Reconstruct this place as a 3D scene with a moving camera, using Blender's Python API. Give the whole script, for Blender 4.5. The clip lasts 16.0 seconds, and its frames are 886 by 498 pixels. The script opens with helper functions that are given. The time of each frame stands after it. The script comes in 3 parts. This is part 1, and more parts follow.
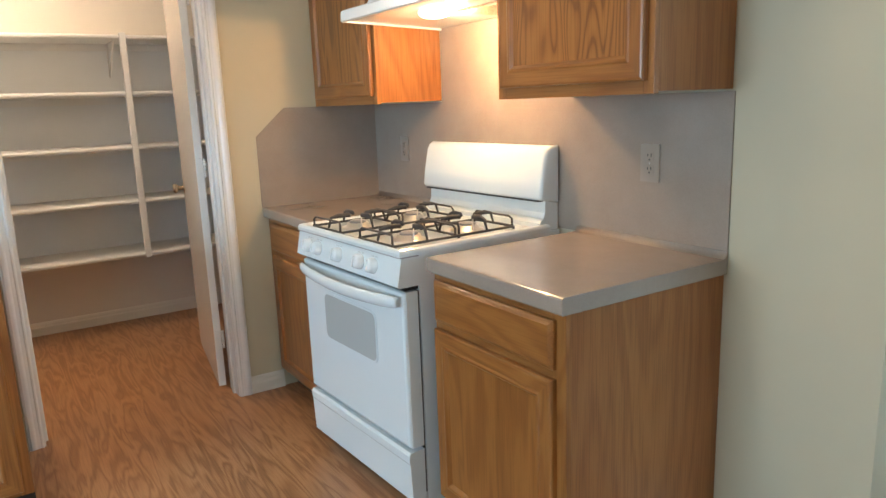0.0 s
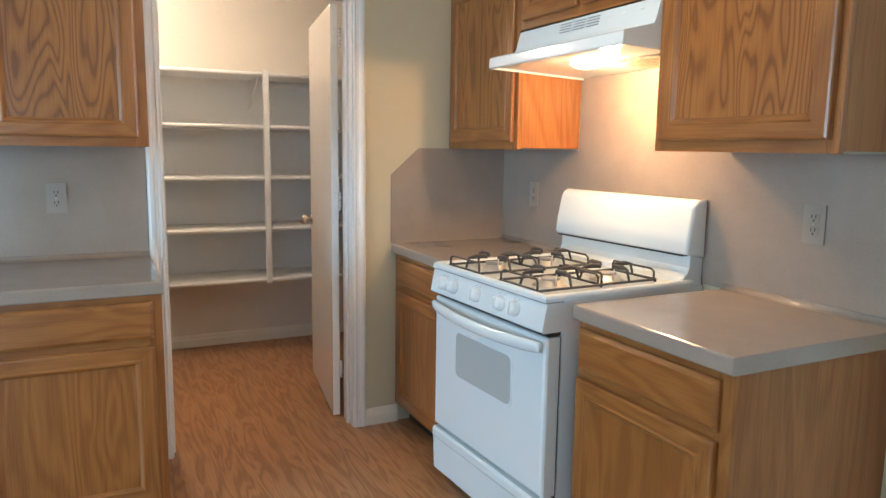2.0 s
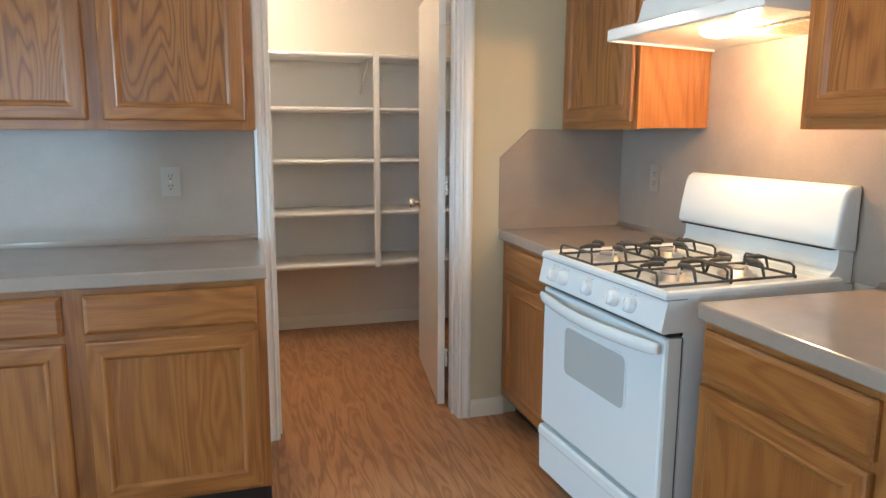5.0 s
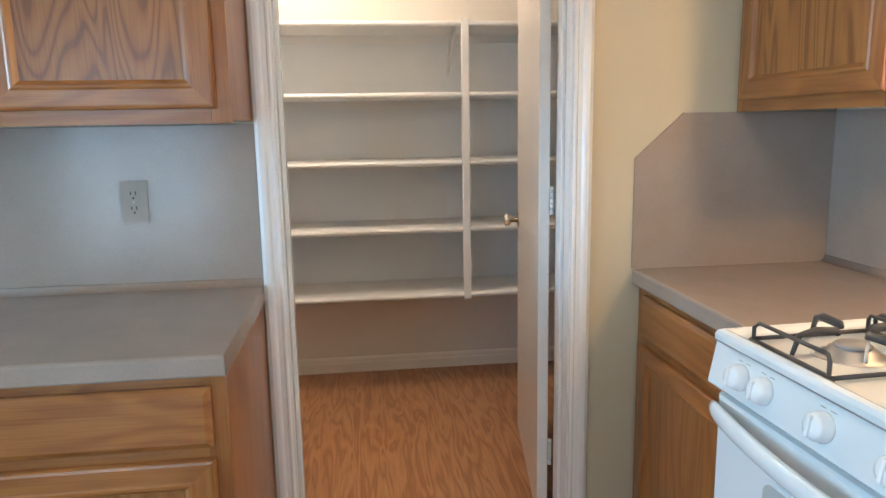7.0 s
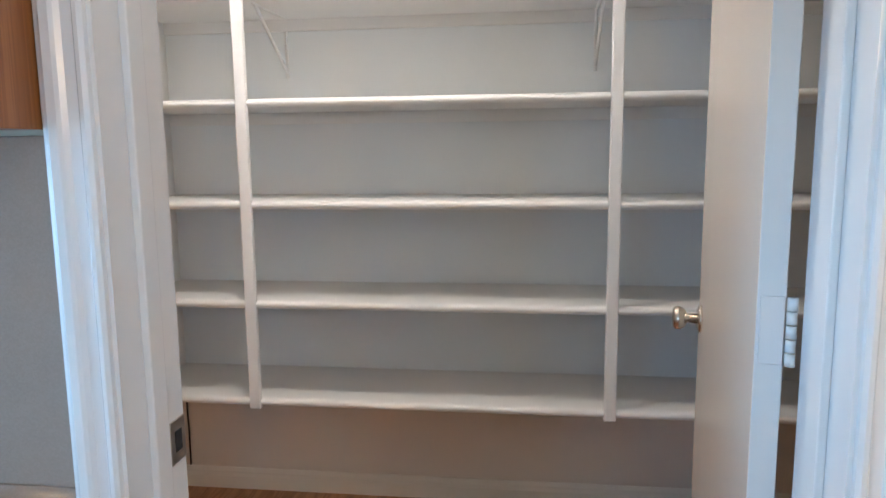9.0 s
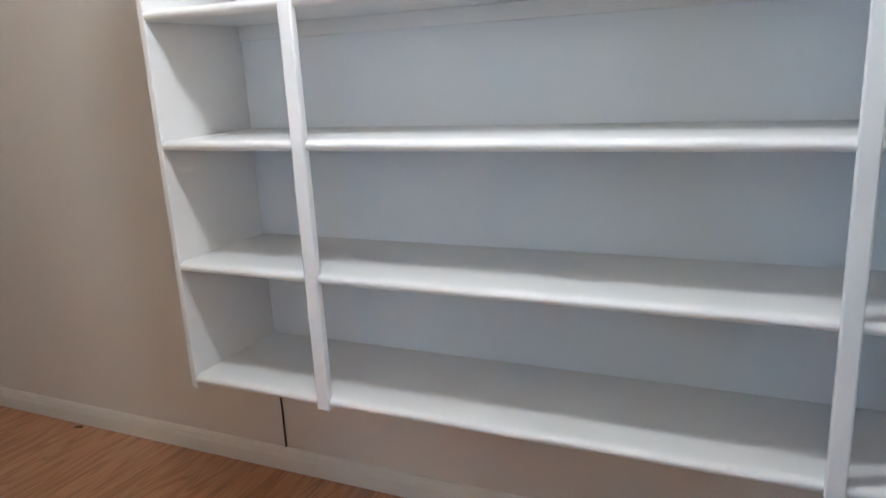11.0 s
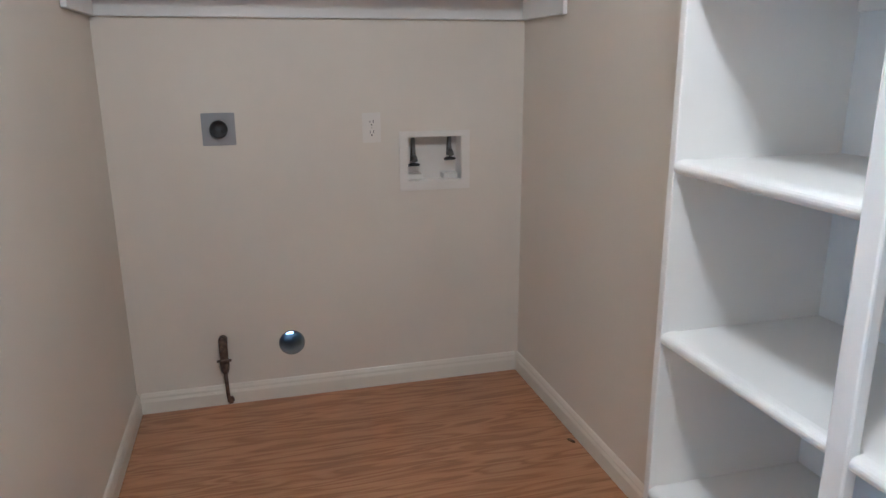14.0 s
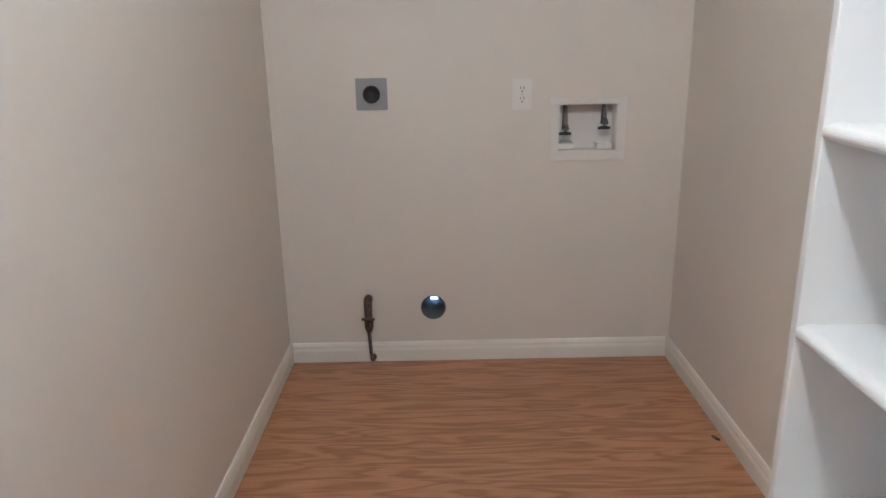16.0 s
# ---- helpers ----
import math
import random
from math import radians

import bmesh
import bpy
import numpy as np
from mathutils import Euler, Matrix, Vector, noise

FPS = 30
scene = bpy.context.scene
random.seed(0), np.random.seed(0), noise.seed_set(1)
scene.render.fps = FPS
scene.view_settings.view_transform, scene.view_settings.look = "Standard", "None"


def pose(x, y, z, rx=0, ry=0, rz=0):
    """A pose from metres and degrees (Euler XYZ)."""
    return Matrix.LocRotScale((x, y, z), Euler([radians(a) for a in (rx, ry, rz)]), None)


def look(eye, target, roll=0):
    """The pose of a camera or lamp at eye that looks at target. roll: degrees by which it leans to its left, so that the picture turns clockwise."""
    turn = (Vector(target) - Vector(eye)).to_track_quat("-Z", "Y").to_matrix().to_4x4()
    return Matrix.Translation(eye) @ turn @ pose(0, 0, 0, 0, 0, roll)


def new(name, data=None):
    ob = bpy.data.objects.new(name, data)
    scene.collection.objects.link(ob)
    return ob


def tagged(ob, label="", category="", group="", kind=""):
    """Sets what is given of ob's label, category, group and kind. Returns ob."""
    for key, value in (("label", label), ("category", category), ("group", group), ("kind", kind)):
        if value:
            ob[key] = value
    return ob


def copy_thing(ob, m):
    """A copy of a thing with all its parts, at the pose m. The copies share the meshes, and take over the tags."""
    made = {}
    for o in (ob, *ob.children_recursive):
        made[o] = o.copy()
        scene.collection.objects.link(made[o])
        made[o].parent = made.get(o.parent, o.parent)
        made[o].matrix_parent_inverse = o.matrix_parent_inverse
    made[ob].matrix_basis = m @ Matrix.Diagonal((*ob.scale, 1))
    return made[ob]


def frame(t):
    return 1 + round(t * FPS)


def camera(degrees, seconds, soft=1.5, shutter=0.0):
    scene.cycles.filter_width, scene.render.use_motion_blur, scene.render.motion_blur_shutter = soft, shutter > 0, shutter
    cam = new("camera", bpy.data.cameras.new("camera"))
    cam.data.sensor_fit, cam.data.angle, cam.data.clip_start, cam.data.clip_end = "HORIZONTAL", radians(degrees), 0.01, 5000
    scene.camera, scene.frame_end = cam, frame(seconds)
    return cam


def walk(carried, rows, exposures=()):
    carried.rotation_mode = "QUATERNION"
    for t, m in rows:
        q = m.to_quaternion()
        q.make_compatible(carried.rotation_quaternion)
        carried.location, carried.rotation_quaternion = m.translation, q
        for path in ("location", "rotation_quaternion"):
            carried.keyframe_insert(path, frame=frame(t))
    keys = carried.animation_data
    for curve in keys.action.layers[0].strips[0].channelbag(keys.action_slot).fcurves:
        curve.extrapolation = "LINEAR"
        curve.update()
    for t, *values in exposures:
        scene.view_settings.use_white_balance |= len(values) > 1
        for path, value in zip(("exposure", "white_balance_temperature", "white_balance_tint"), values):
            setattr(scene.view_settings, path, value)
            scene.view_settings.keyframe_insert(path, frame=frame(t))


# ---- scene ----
cam = camera(64.5, 16.0)
PATH = [
    (0, (-1.727, -3.256, 1.369), (-0.662, -1.613, 0.961), -2.1),
    (0.5, (-1.787, -3.219, 1.385), (-0.751, -1.543, 1.045), -1.2),
    (1, (-1.847, -3.178, 1.387), (-0.85, -1.468, 1.103), -0.0),
    (1.5, (-1.896, -3.176, 1.38), (-0.954, -1.431, 1.119), 0.7),
    (2, (-1.913, -3.165, 1.371), (-1.036, -1.39, 1.088), 0.8),
    (2.5, (-1.92, -3.153, 1.353), (-1.109, -1.355, 1.021), 0.8),
    (3, (-1.924, -3.149, 1.352), (-1.174, -1.336, 0.962), 0.5),
    (3.5, (-1.935, -3.144, 1.355), (-1.229, -1.319, 0.942), 0.4),
    (6, (-1.674, -2.665, 1.369), (-1.324, -0.718, 1.076), -0.3),
    (6.5, (-1.573, -2.339, 1.364), (-1.346, -0.380, 1.032), -0.7),
    (7, (-1.450, -2.006, 1.350), (-1.216, -0.051, 1.001), -1.0),
    (7.5, (-1.334, -1.661, 1.369), (-1.199, 0.300, 1.000), -1.0),
    (8, (-1.300, -1.336, 1.360), (-1.257, 0.635, 1.022), -1.3),
    (8.5, (-1.236, -1.036, 1.351), (-1.335, 0.940, 1.056), -0.9),
    (9, (-1.171, -0.764, 1.342), (-1.419, 1.200, 1.058), -0.6),
    (9.2, (-1.145, -0.664, 1.325), (-1.458, 1.286, 1.010), -1.1),
    (11.3, (-1.083, 0.136, 1.324), (-1.999, 1.842, 0.822), -2.8),
    (11.5, (-1.12, 0.206, 1.335), (-2.11, 1.873, 0.844), -2.6),
    (12, (-1.191, 0.322, 1.348), (-2.362, 1.876, 0.886), -2.0),
    (12.5, (-1.269, 0.498, 1.35), (-2.78, 1.726, 0.89), -3.3),
    (13, (-1.292, 0.574, 1.342), (-3.046, 1.412, 0.87), -2.7),
    (13.5, (-1.368, 0.644, 1.335), (-3.192, 1.296, 0.838), -1.3),
    (14, (-1.418, 0.684, 1.349), (-3.284, 1.187, 0.836), -0.3),
    (14.5, (-1.466, 0.756, 1.349), (-3.375, 1.073, 0.841), 0.2),
    (15, (-1.468, 0.814, 1.335), (-3.396, 0.964, 0.823), 0.3),
    (15.5, (-1.447, 0.822, 1.322), (-3.373, 0.874, 0.785), -0.4),
    (16, (-1.447, 0.83, 1.313), (-3.363, 0.829, 0.738), -1.1),
]
walk(cam, [(t, look(eye, target, roll)) for t, eye, target, roll in PATH],
     exposures=[(0, 0.17, 6300, 10), (3.0, 0.11, 5900, 10), (6.0, 0.22, 6100, 10), (7.5, 0.3, 5450, 8), (8.5, 0.29, 5000, 7), (9.0, 0.28, 4950, 6), (11.3, 0.58, 4350, 3),
                (12.5, 0.42, 4300, 3), (14.5, 0.68, 4300, 3), (16.0, 0.82, 4330, 3)])

# ---- light ----
world = bpy.data.worlds.new("daylight")
scene.world = world
world.use_nodes = True
wn = world.node_tree.nodes
sky = wn.new("ShaderNodeTexSky")
sky.sky_type, sky.sun_disc, sky.sun_elevation, sky.sun_rotation = "NISHITA", False, radians(40), radians(200)
world.node_tree.links.new(sky.outputs[0], wn["Background"].inputs[0])
wn["Background"].inputs[1].default_value = 0.1


def lamp(name, kind, m, watts, color, size=0.1, size_y=0.0):
    data = bpy.data.lights.new(name, kind)
    data.energy, data.color = watts, color
    if kind == "AREA":
        data.shape, data.size, data.size_y = "RECTANGLE", size, size_y or size
    else:
        data.shadow_soft_size = size
    ob = new(name, data)
    ob.matrix_world = m
    return tagged(ob, kind="structure")


DAY = (0.53, 0.8, 1.0)
WARM = (1.0, 0.57, 0.24)
lamp("window_light_side", "AREA", look((-5.4, -1.55, 1.3), (0, -1.4, 0.9)), 82, DAY, 1.6, 1.5)
lamp("window_light_patio", "AREA", look((-3.65, -5.5, 1.2), (-3.0, 0, 1.0)), 19, DAY, 1.5, 1.9)
# added cool fill aimed through the doorway, standing in for a light at the camera
lamp("window_light_dining", "AREA", look((1.6, -5.5, 1.5), (-1.3, 0.1, 1.2)), 11, (0.46, 0.78, 1.0), 2.4, 1.5).data.spread = radians(75)
lamp("hood_lamp", "POINT", pose(-0.24, -1.1, 1.632), 17, WARM, 0.035)
lamp("pantry_lamp", "POINT", pose(-1.75, 0.95, 2.27), 36, (1.0, 0.78, 0.56), 0.09)
# assumed warm fill that brightens the door wall and casings
lamp("kitchen_lamp", "POINT", pose(-0.98, -1.6, 2.27), 11, (1.0, 0.8, 0.56), 0.12)
# added warm fill for the cabinet ends that face the rear wall
lamp("dining_lamp", "POINT", pose(-1.6, -4.3, 2.27), 8, (1.0, 0.8, 0.56), 0.12)


# ---- materials ----
def mat(name, color, rough=0.5, metal=0.0, spec=0.5):
    m = bpy.data.materials.new(name)
    m.use_nodes = True
    b = m.node_tree.nodes["Principled BSDF"]
    b.inputs["Base Color"].default_value = (*color, 1)
    b.inputs["Roughness"].default_value, b.inputs["Metallic"].default_value = rough, metal
    b.inputs["Specular IOR Level"].default_value = spec
    return m


def node(m, kind, **values):
    n = m.node_tree.nodes.new(kind)
    for key, value in values.items():
        n.inputs[key.replace("_", " ")].default_value = value
    return n


def link(m, a, b):
    m.node_tree.links.new(a, b)


def coords(m, scale, per_object=False):
    """Object coordinates stretched by scale; per_object shifts the pattern from piece to piece."""
    tc, mp = node(m, "ShaderNodeTexCoord"), node(m, "ShaderNodeMapping", Scale=scale)
    out = tc.outputs["Object"]
    if per_object:
        info, add = node(m, "ShaderNodeObjectInfo"), node(m, "ShaderNodeVectorMath")
        mul = node(m, "ShaderNodeMath")
        mul.operation, mul.inputs[1].default_value = "MULTIPLY", 37.0
        link(m, info.outputs["Random"], mul.inputs[0])
        link(m, out, add.inputs[0])
        link(m, mul.outputs[0], add.inputs[1])
        out = add.outputs[0]
    link(m, out, mp.inputs["Vector"])
    return mp.outputs[0]


def ramp(m, fac, stops):
    r = node(m, "ShaderNodeValToRGB")
    e = r.color_ramp.elements
    while len(e) < len(stops):
        e.new(0.5)
    for el, (p, c) in zip(e, stops):
        el.position, el.color = p, (*c, 1)
    link(m, fac, r.inputs[0])
    return r.outputs[0]


def noisy(m, vec, scale, detail=3, rough=0.5, distort=0.0):
    n = node(m, "ShaderNodeTexNoise", Scale=scale, Detail=detail, Roughness=rough, Distortion=distort)
    link(m, vec, n.inputs["Vector"])
    return n.outputs["Fac"]


def mixed(m, kind, fac, a, b):
    n = m.node_tree.nodes.new("ShaderNodeMix")
    n.data_type, n.blend_type = "RGBA", kind
    for sock, v in ((n.inputs[0], fac), (n.inputs[6], a), (n.inputs[7], b)):
        if isinstance(v, (int, float)):
            sock.default_value = v
        elif isinstance(v, tuple):
            sock.default_value = (*v, 1)
        else:
            link(m, v, sock)
    return n.outputs[2]


def bsdf(m):
    return m.node_tree.nodes["Principled BSDF"]


def bumped(m, height, strength=0.1, distance=0.002):
    b = node(m, "ShaderNodeBump", Strength=strength, Distance=distance)
    link(m, height, b.inputs["Height"])
    link(m, b.outputs[0], bsdf(m).inputs["Normal"])


def paint(name, color, rough=0.5, tone=0.06, texture=0.12, grain=90.0):
    """Rolled wall paint: faint blotches, orange-peel relief."""
    m = mat(name, color, rough)
    v = coords(m, (1, 1, 1))
    dark = tuple(c * (1 - tone) for c in color)
    light = tuple(min(1, c * (1 + tone * 0.6)) for c in color)
    link(m, ramp(m, noisy(m, v, 1.3, 4), [(0.3, dark), (0.7, light)]), bsdf(m).inputs["Base Color"])
    bumped(m, noisy(m, v, grain, 2), texture, 0.0015)
    return m


def wood(name, axis, dark, mid, light, rough=0.32, across=5.0, rings=9.0, per_object=True, coat=0.25, contrast=1.0, stretch=0.16, fibre=0.55):
    """Plain-sawn oak: cathedral figure along axis, pores, slow change of tone."""
    m = mat(name, mid, rough)
    s = [across] * 3
    s[axis] = across * stretch
    v = coords(m, s, per_object)
    fig = node(m, "ShaderNodeMath")
    fig.operation, fig.inputs[1].default_value = "MULTIPLY", rings * 6.283
    link(m, noisy(m, v, 1.0, 2, 0.45, 0.6), fig.inputs[0])
    sine = node(m, "ShaderNodeMath")
    sine.operation = "SINE"
    link(m, fig.outputs[0], sine.inputs[0])
    line = tuple(a * contrast + b * (1 - contrast) for a, b in zip(dark, mid))
    half = tuple((a + b) / 2 for a, b in zip(mid, light))
    unit = node(m, "ShaderNodeMapRange")
    unit.inputs["From Min"].default_value = -1.0
    link(m, sine.outputs[0], unit.inputs["Value"])
    col = ramp(m, unit.outputs[0], [(0.0, light), (0.5, half), (0.8, mid), (0.97, line)])
    f = [260.0] * 3
    f[axis] = 6.0
    pores = noisy(m, coords(m, f, per_object), 1.0, 2)
    col = mixed(m, "MULTIPLY", fibre, col, ramp(m, pores, [(0.35, (0.62, 0.55, 0.48)), (0.55, (1, 1, 1))]))
    slow = noisy(m, coords(m, (1.5, 1.5, 1.5), per_object), 1.0, 2)
    col = mixed(m, "MULTIPLY", 0.7, col, ramp(m, slow, [(0.3, (0.8, 0.77, 0.74)), (0.7, (1.0, 1.0, 1.0))]))
    link(m, col, bsdf(m).inputs["Base Color"])
    bsdf(m).inputs["Coat Weight"].default_value = coat
    bsdf(m).inputs["Coat Roughness"].default_value = 0.22
    bumped(m, pores, 0.12, 0.0006)
    return m


OAK = dict(dark=(0.11, 0.04, 0.01), mid=(0.305, 0.116, 0.027), light=(0.372, 0.151, 0.037), across=6.0, rings=9, contrast=0.1, fibre=0.45)
oak_v = wood("oak_upright", 2, **OAK)
oak_h = wood("oak_level", 0, **OAK)
oak_panel = wood("oak_panel", 2, **{**OAK, "across": 6.5, "rings": 20, "contrast": 0.48, "stretch": 0.11})
oak_side = wood("oak_side", 2, dark=(0.18, 0.062, 0.016), mid=(0.32, 0.122, 0.031), light=(0.37, 0.148, 0.04), across=4.5, rings=9, contrast=0.12)
beige = paint("beige_wall_paint", (0.56, 0.5, 0.36), 0.6)
cream = paint("cream_wall_paint", (0.7, 0.64, 0.56), 0.55, 0.04)
ceiling_white = paint("ceiling_paint", (0.8, 0.78, 0.74), 0.8, 0.03, 0.3, 60)
trim_white = paint("trim_gloss_white", (0.78, 0.78, 0.77), 0.24, 0.03, 0.05, 30)
skirt_cream = paint("skirting_cream", (0.74, 0.7, 0.62), 0.35, 0.05, 0.06, 30)
shelf_white = paint("shelf_paint", (0.76, 0.75, 0.73), 0.4, 0.05, 0.08, 40)
shelf_back = paint("shelf_back_paint", (0.73, 0.75, 0.76), 0.45, 0.05, 0.1, 60)
door_cream = paint("door_gloss_cream", (0.72, 0.67, 0.6), 0.22, 0.03, 0.04, 25)
knob_white = mat("knob_plastic", (0.82, 0.86, 0.88), 0.25)
enamel = mat("white_enamel", (0.72, 0.785, 0.81), 0.16)
bsdf(enamel).inputs["Coat Weight"].default_value = 0.4
iron = mat("grate_iron", (0.045, 0.045, 0.047), 0.55)
bumped(iron, noisy(iron, coords(iron, (1, 1, 1)), 400, 2), 0.2, 0.0005)
black = mat("black_vinyl", (0.012, 0.011, 0.011), 0.4)
# near-black painted in for the shade inside gaps, holes and slots; also on the plinth
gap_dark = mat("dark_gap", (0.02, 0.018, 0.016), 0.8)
oven_glass = mat("oven_window", (0.44, 0.47, 0.47), 0.14)
alu = mat("burner_aluminium", (0.55, 0.54, 0.52), 0.4, 0.9)
steel = mat("brushed_steel", (0.55, 0.52, 0.48), 0.28, 1.0)
nickel = mat("satin_nickel", (0.62, 0.56, 0.48), 0.22, 1.0)
tap_metal = mat("tarnished_tap", (0.16, 0.15, 0.14), 0.4, 0.7)
plate_grey = mat("grey_plate", (0.3, 0.3, 0.31), 0.4, 0.3)
rubber = mat("black_socket", (0.02, 0.02, 0.022), 0.5)
plate_ivory = mat("taupe_plastic", (0.32, 0.275, 0.23), 0.35)
plate_white = mat("cream_plastic", (0.74, 0.7, 0.65), 0.35)
rust = mat("rusty_pipe", (0.11, 0.07, 0.05), 0.65, 0.4)
link(rust, ramp(rust, noisy(rust, coords(rust, (1, 1, 1)), 60, 4), [(0.3, (0.05, 0.035, 0.03)), (0.7, (0.2, 0.13, 0.09))]), bsdf(rust).inputs["Base Color"])
duct = mat("duct_foil", (0.15, 0.148, 0.145), 0.6)
filter_mesh = mat("grease_filter", (0.5, 0.44, 0.33), 0.4, 0.9)
fv = coords(filter_mesh, (1, 1, 1))
link(filter_mesh, ramp(filter_mesh, noisy(filter_mesh, fv, 120, 4, 0.7, 1.5), [(0.35, (0.1, 0.07, 0.04)), (0.6, (0.7, 0.62, 0.48))]), bsdf(filter_mesh).inputs["Base Color"])
bumped(filter_mesh, noisy(filter_mesh, fv, 120, 4, 0.7, 1.5), 0.8, 0.004)
glass = mat("window_glass", (1, 1, 1), 0.02)
bsdf(glass).inputs["Transmission Weight"].default_value = 1.0


def glowing(name, color, strength):
    m = mat(name, color, 0.4)
    bsdf(m).inputs["Emission Color"].default_value = (*color, 1)
    bsdf(m).inputs["Emission Strength"].default_value = strength
    return m


lamp_glass = glowing("lit_lamp_glass", (1.0, 0.86, 0.62), 9.0)
dome_glass = glowing("lit_dome_glass", (1.0, 0.82, 0.6), 4.0)
outside = glowing("bright_outdoors", (0.75, 0.88, 1.0), 2.2)

# speckled laminate of worktops and splashbacks
laminate = mat("speckled_laminate", (0.42, 0.39, 0.34), 0.3)
lv = coords(laminate, (1, 1, 1))
cell = node(laminate, "ShaderNodeTexVoronoi", Scale=380.0)
link(laminate, lv, cell.inputs["Vector"])
apart = node(laminate, "ShaderNodeSeparateColor")
link(laminate, cell.outputs["Color"], apart.inputs[0])
fine = ramp(laminate, apart.outputs[0], [(0.1, (0.33, 0.273, 0.228)), (0.5, (0.34, 0.282, 0.236)), (0.9, (0.351, 0.292, 0.246))])
blot = ramp(laminate, noisy(laminate, lv, 7, 5, 0.6), [(0.3, (0.9, 0.89, 0.89)), (0.7, (1, 1, 1))])
link(laminate, mixed(laminate, "MULTIPLY", 1.0, fine, blot), bsdf(laminate).inputs["Base Color"])
lr = ramp(laminate, noisy(laminate, lv, 4, 2), [(0.3, (0.13,) * 3), (0.7, (0.21,) * 3)])
link(laminate, lr, bsdf(laminate).inputs["Roughness"])

# floor: wood-look boards running along y, seams printed shallow
floor_wood = wood("floor_oak", 1, dark=(0.19, 0.082, 0.038), mid=(0.39, 0.185, 0.08), light=(0.49, 0.255, 0.12), rough=0.33, across=17.0, rings=5.5, coat=0.08, contrast=0.25, stretch=0.11, fibre=0.45)


# ---- building helpers ----
def box(bm, x0, x1, y0, y1, z0, z1, bevel=0.0, mat_index=0):
    made = bmesh.ops.create_cube(bm, size=1, matrix=Matrix.Translation(((x0 + x1) / 2, (y0 + y1) / 2, (z0 + z1) / 2)) @ Matrix.Diagonal((abs(x1 - x0), abs(y1 - y0), abs(z1 - z0), 1)))
    faces = list({f for v in made["verts"] for f in v.link_faces})
    for f in faces:
        f.material_index = mat_index
    if bevel:
        bmesh.ops.bevel(bm, geom=list({e for v in made["verts"] for e in v.link_edges}), offset=bevel, segments=2, affect="EDGES", profile=0.5)
    return bm


def tube(bm, pts, r, n=10, caps=True):
    """A round bar along a line of points."""
    rings = []
    pts = [Vector(p) for p in pts]
    for i, p in enumerate(pts):
        d = (pts[min(i + 1, len(pts) - 1)] - pts[max(i - 1, 0)]).normalized()
        u = d.orthogonal().normalized() if i == 0 else (u - d * u.dot(d)).normalized()
        w = d.cross(u)
        rr = r[i] if isinstance(r, (list, tuple)) else r
        rings.append([bm.verts.new(p + rr * (math.cos(2 * math.pi * k / n) * u + math.sin(2 * math.pi * k / n) * w)) for k in range(n)])
    for a, b in zip(rings, rings[1:]):
        for k in range(n):
            bm.faces.new((a[k], a[(k + 1) % n], b[(k + 1) % n], b[k])).smooth = True
    if caps:
        bm.faces.new(rings[0][::-1]), bm.faces.new(rings[-1])
    return bm


def prism(bm, outline, axis, a, b):
    """A solid with the given outline (pairs on the other two axes, in order) from a to b along axis."""
    def at(p, v):
        q = list(p)
        q.insert(axis, v)
        return bm.verts.new(q)
    lo, hi = [at(p, a) for p in outline], [at(p, b) for p in outline]
    n = len(outline)
    for k in range(n):
        bm.faces.new((lo[k], lo[(k + 1) % n], hi[(k + 1) % n], hi[k]))
    bm.faces.new(lo[::-1]), bm.faces.new(hi)
    bmesh.ops.recalc_face_normals(bm, faces=bm.faces)
    return bm


def lathe(bm, profile, m, n=24):
    """A turned body: profile of (radius, height) about the local z of m."""
    rings = [[bm.verts.new(m @ Vector((r * math.cos(2 * math.pi * k / n), r * math.sin(2 * math.pi * k / n), h))) for k in range(n)] for r, h in profile]
    for a, b in zip(rings, rings[1:]):
        for k in range(n):
            bm.faces.new((a[k], a[(k + 1) % n], b[(k + 1) % n], b[k])).smooth = True
    bm.faces.new(rings[0][::-1]), bm.faces.new(rings[-1])
    bmesh.ops.recalc_face_normals(bm, faces=bm.faces)
    return bm


def ring_loft(bm, x0, x1, z0, z1, profile):
    """A framed front in the plane y: rings of (inset, y) from the outside in. Rails take slot 0, stiles slot 1."""
    rings = [[bm.verts.new(p) for p in ((x0 + i, y, z0 + i), (x1 - i, y, z0 + i), (x1 - i, y, z1 - i), (x0 + i, y, z1 - i))] for i, y in profile]
    for a, b in zip(rings, rings[1:]):
        for k in range(4):
            bm.faces.new((a[k], a[(k + 1) % 4], b[(k + 1) % 4], b[k])).material_index = k % 2
    bm.faces.new(rings[-1])
    bmesh.ops.recalc_face_normals(bm, faces=bm.faces)
    return bm


def mesh_of(name, bm, mats):
    data = bpy.data.meshes.new(name)
    bm.to_mesh(data)
    bm.free()
    for m in mats if isinstance(mats, (list, tuple)) else [mats]:
        data.materials.append(m)
    return data


def part(name, bm, mats, parent, label=""):
    ob = new(name, mesh_of(name, bm, mats))
    ob.parent = parent
    return tagged(ob, label)


def thing(name, m, label, category, group="", kind=""):
    ob = new(name)
    ob.empty_display_size = 0.1
    ob.matrix_world = m
    return tagged(ob, label, category, group, kind)


def solid(name, bm, mats, label="", category="", kind="structure", group=""):
    return tagged(new(name, mesh_of(name, bm, mats)), label, category, group, kind)


def B(*a, **k):
    return box(bmesh.new(), *a, **k)


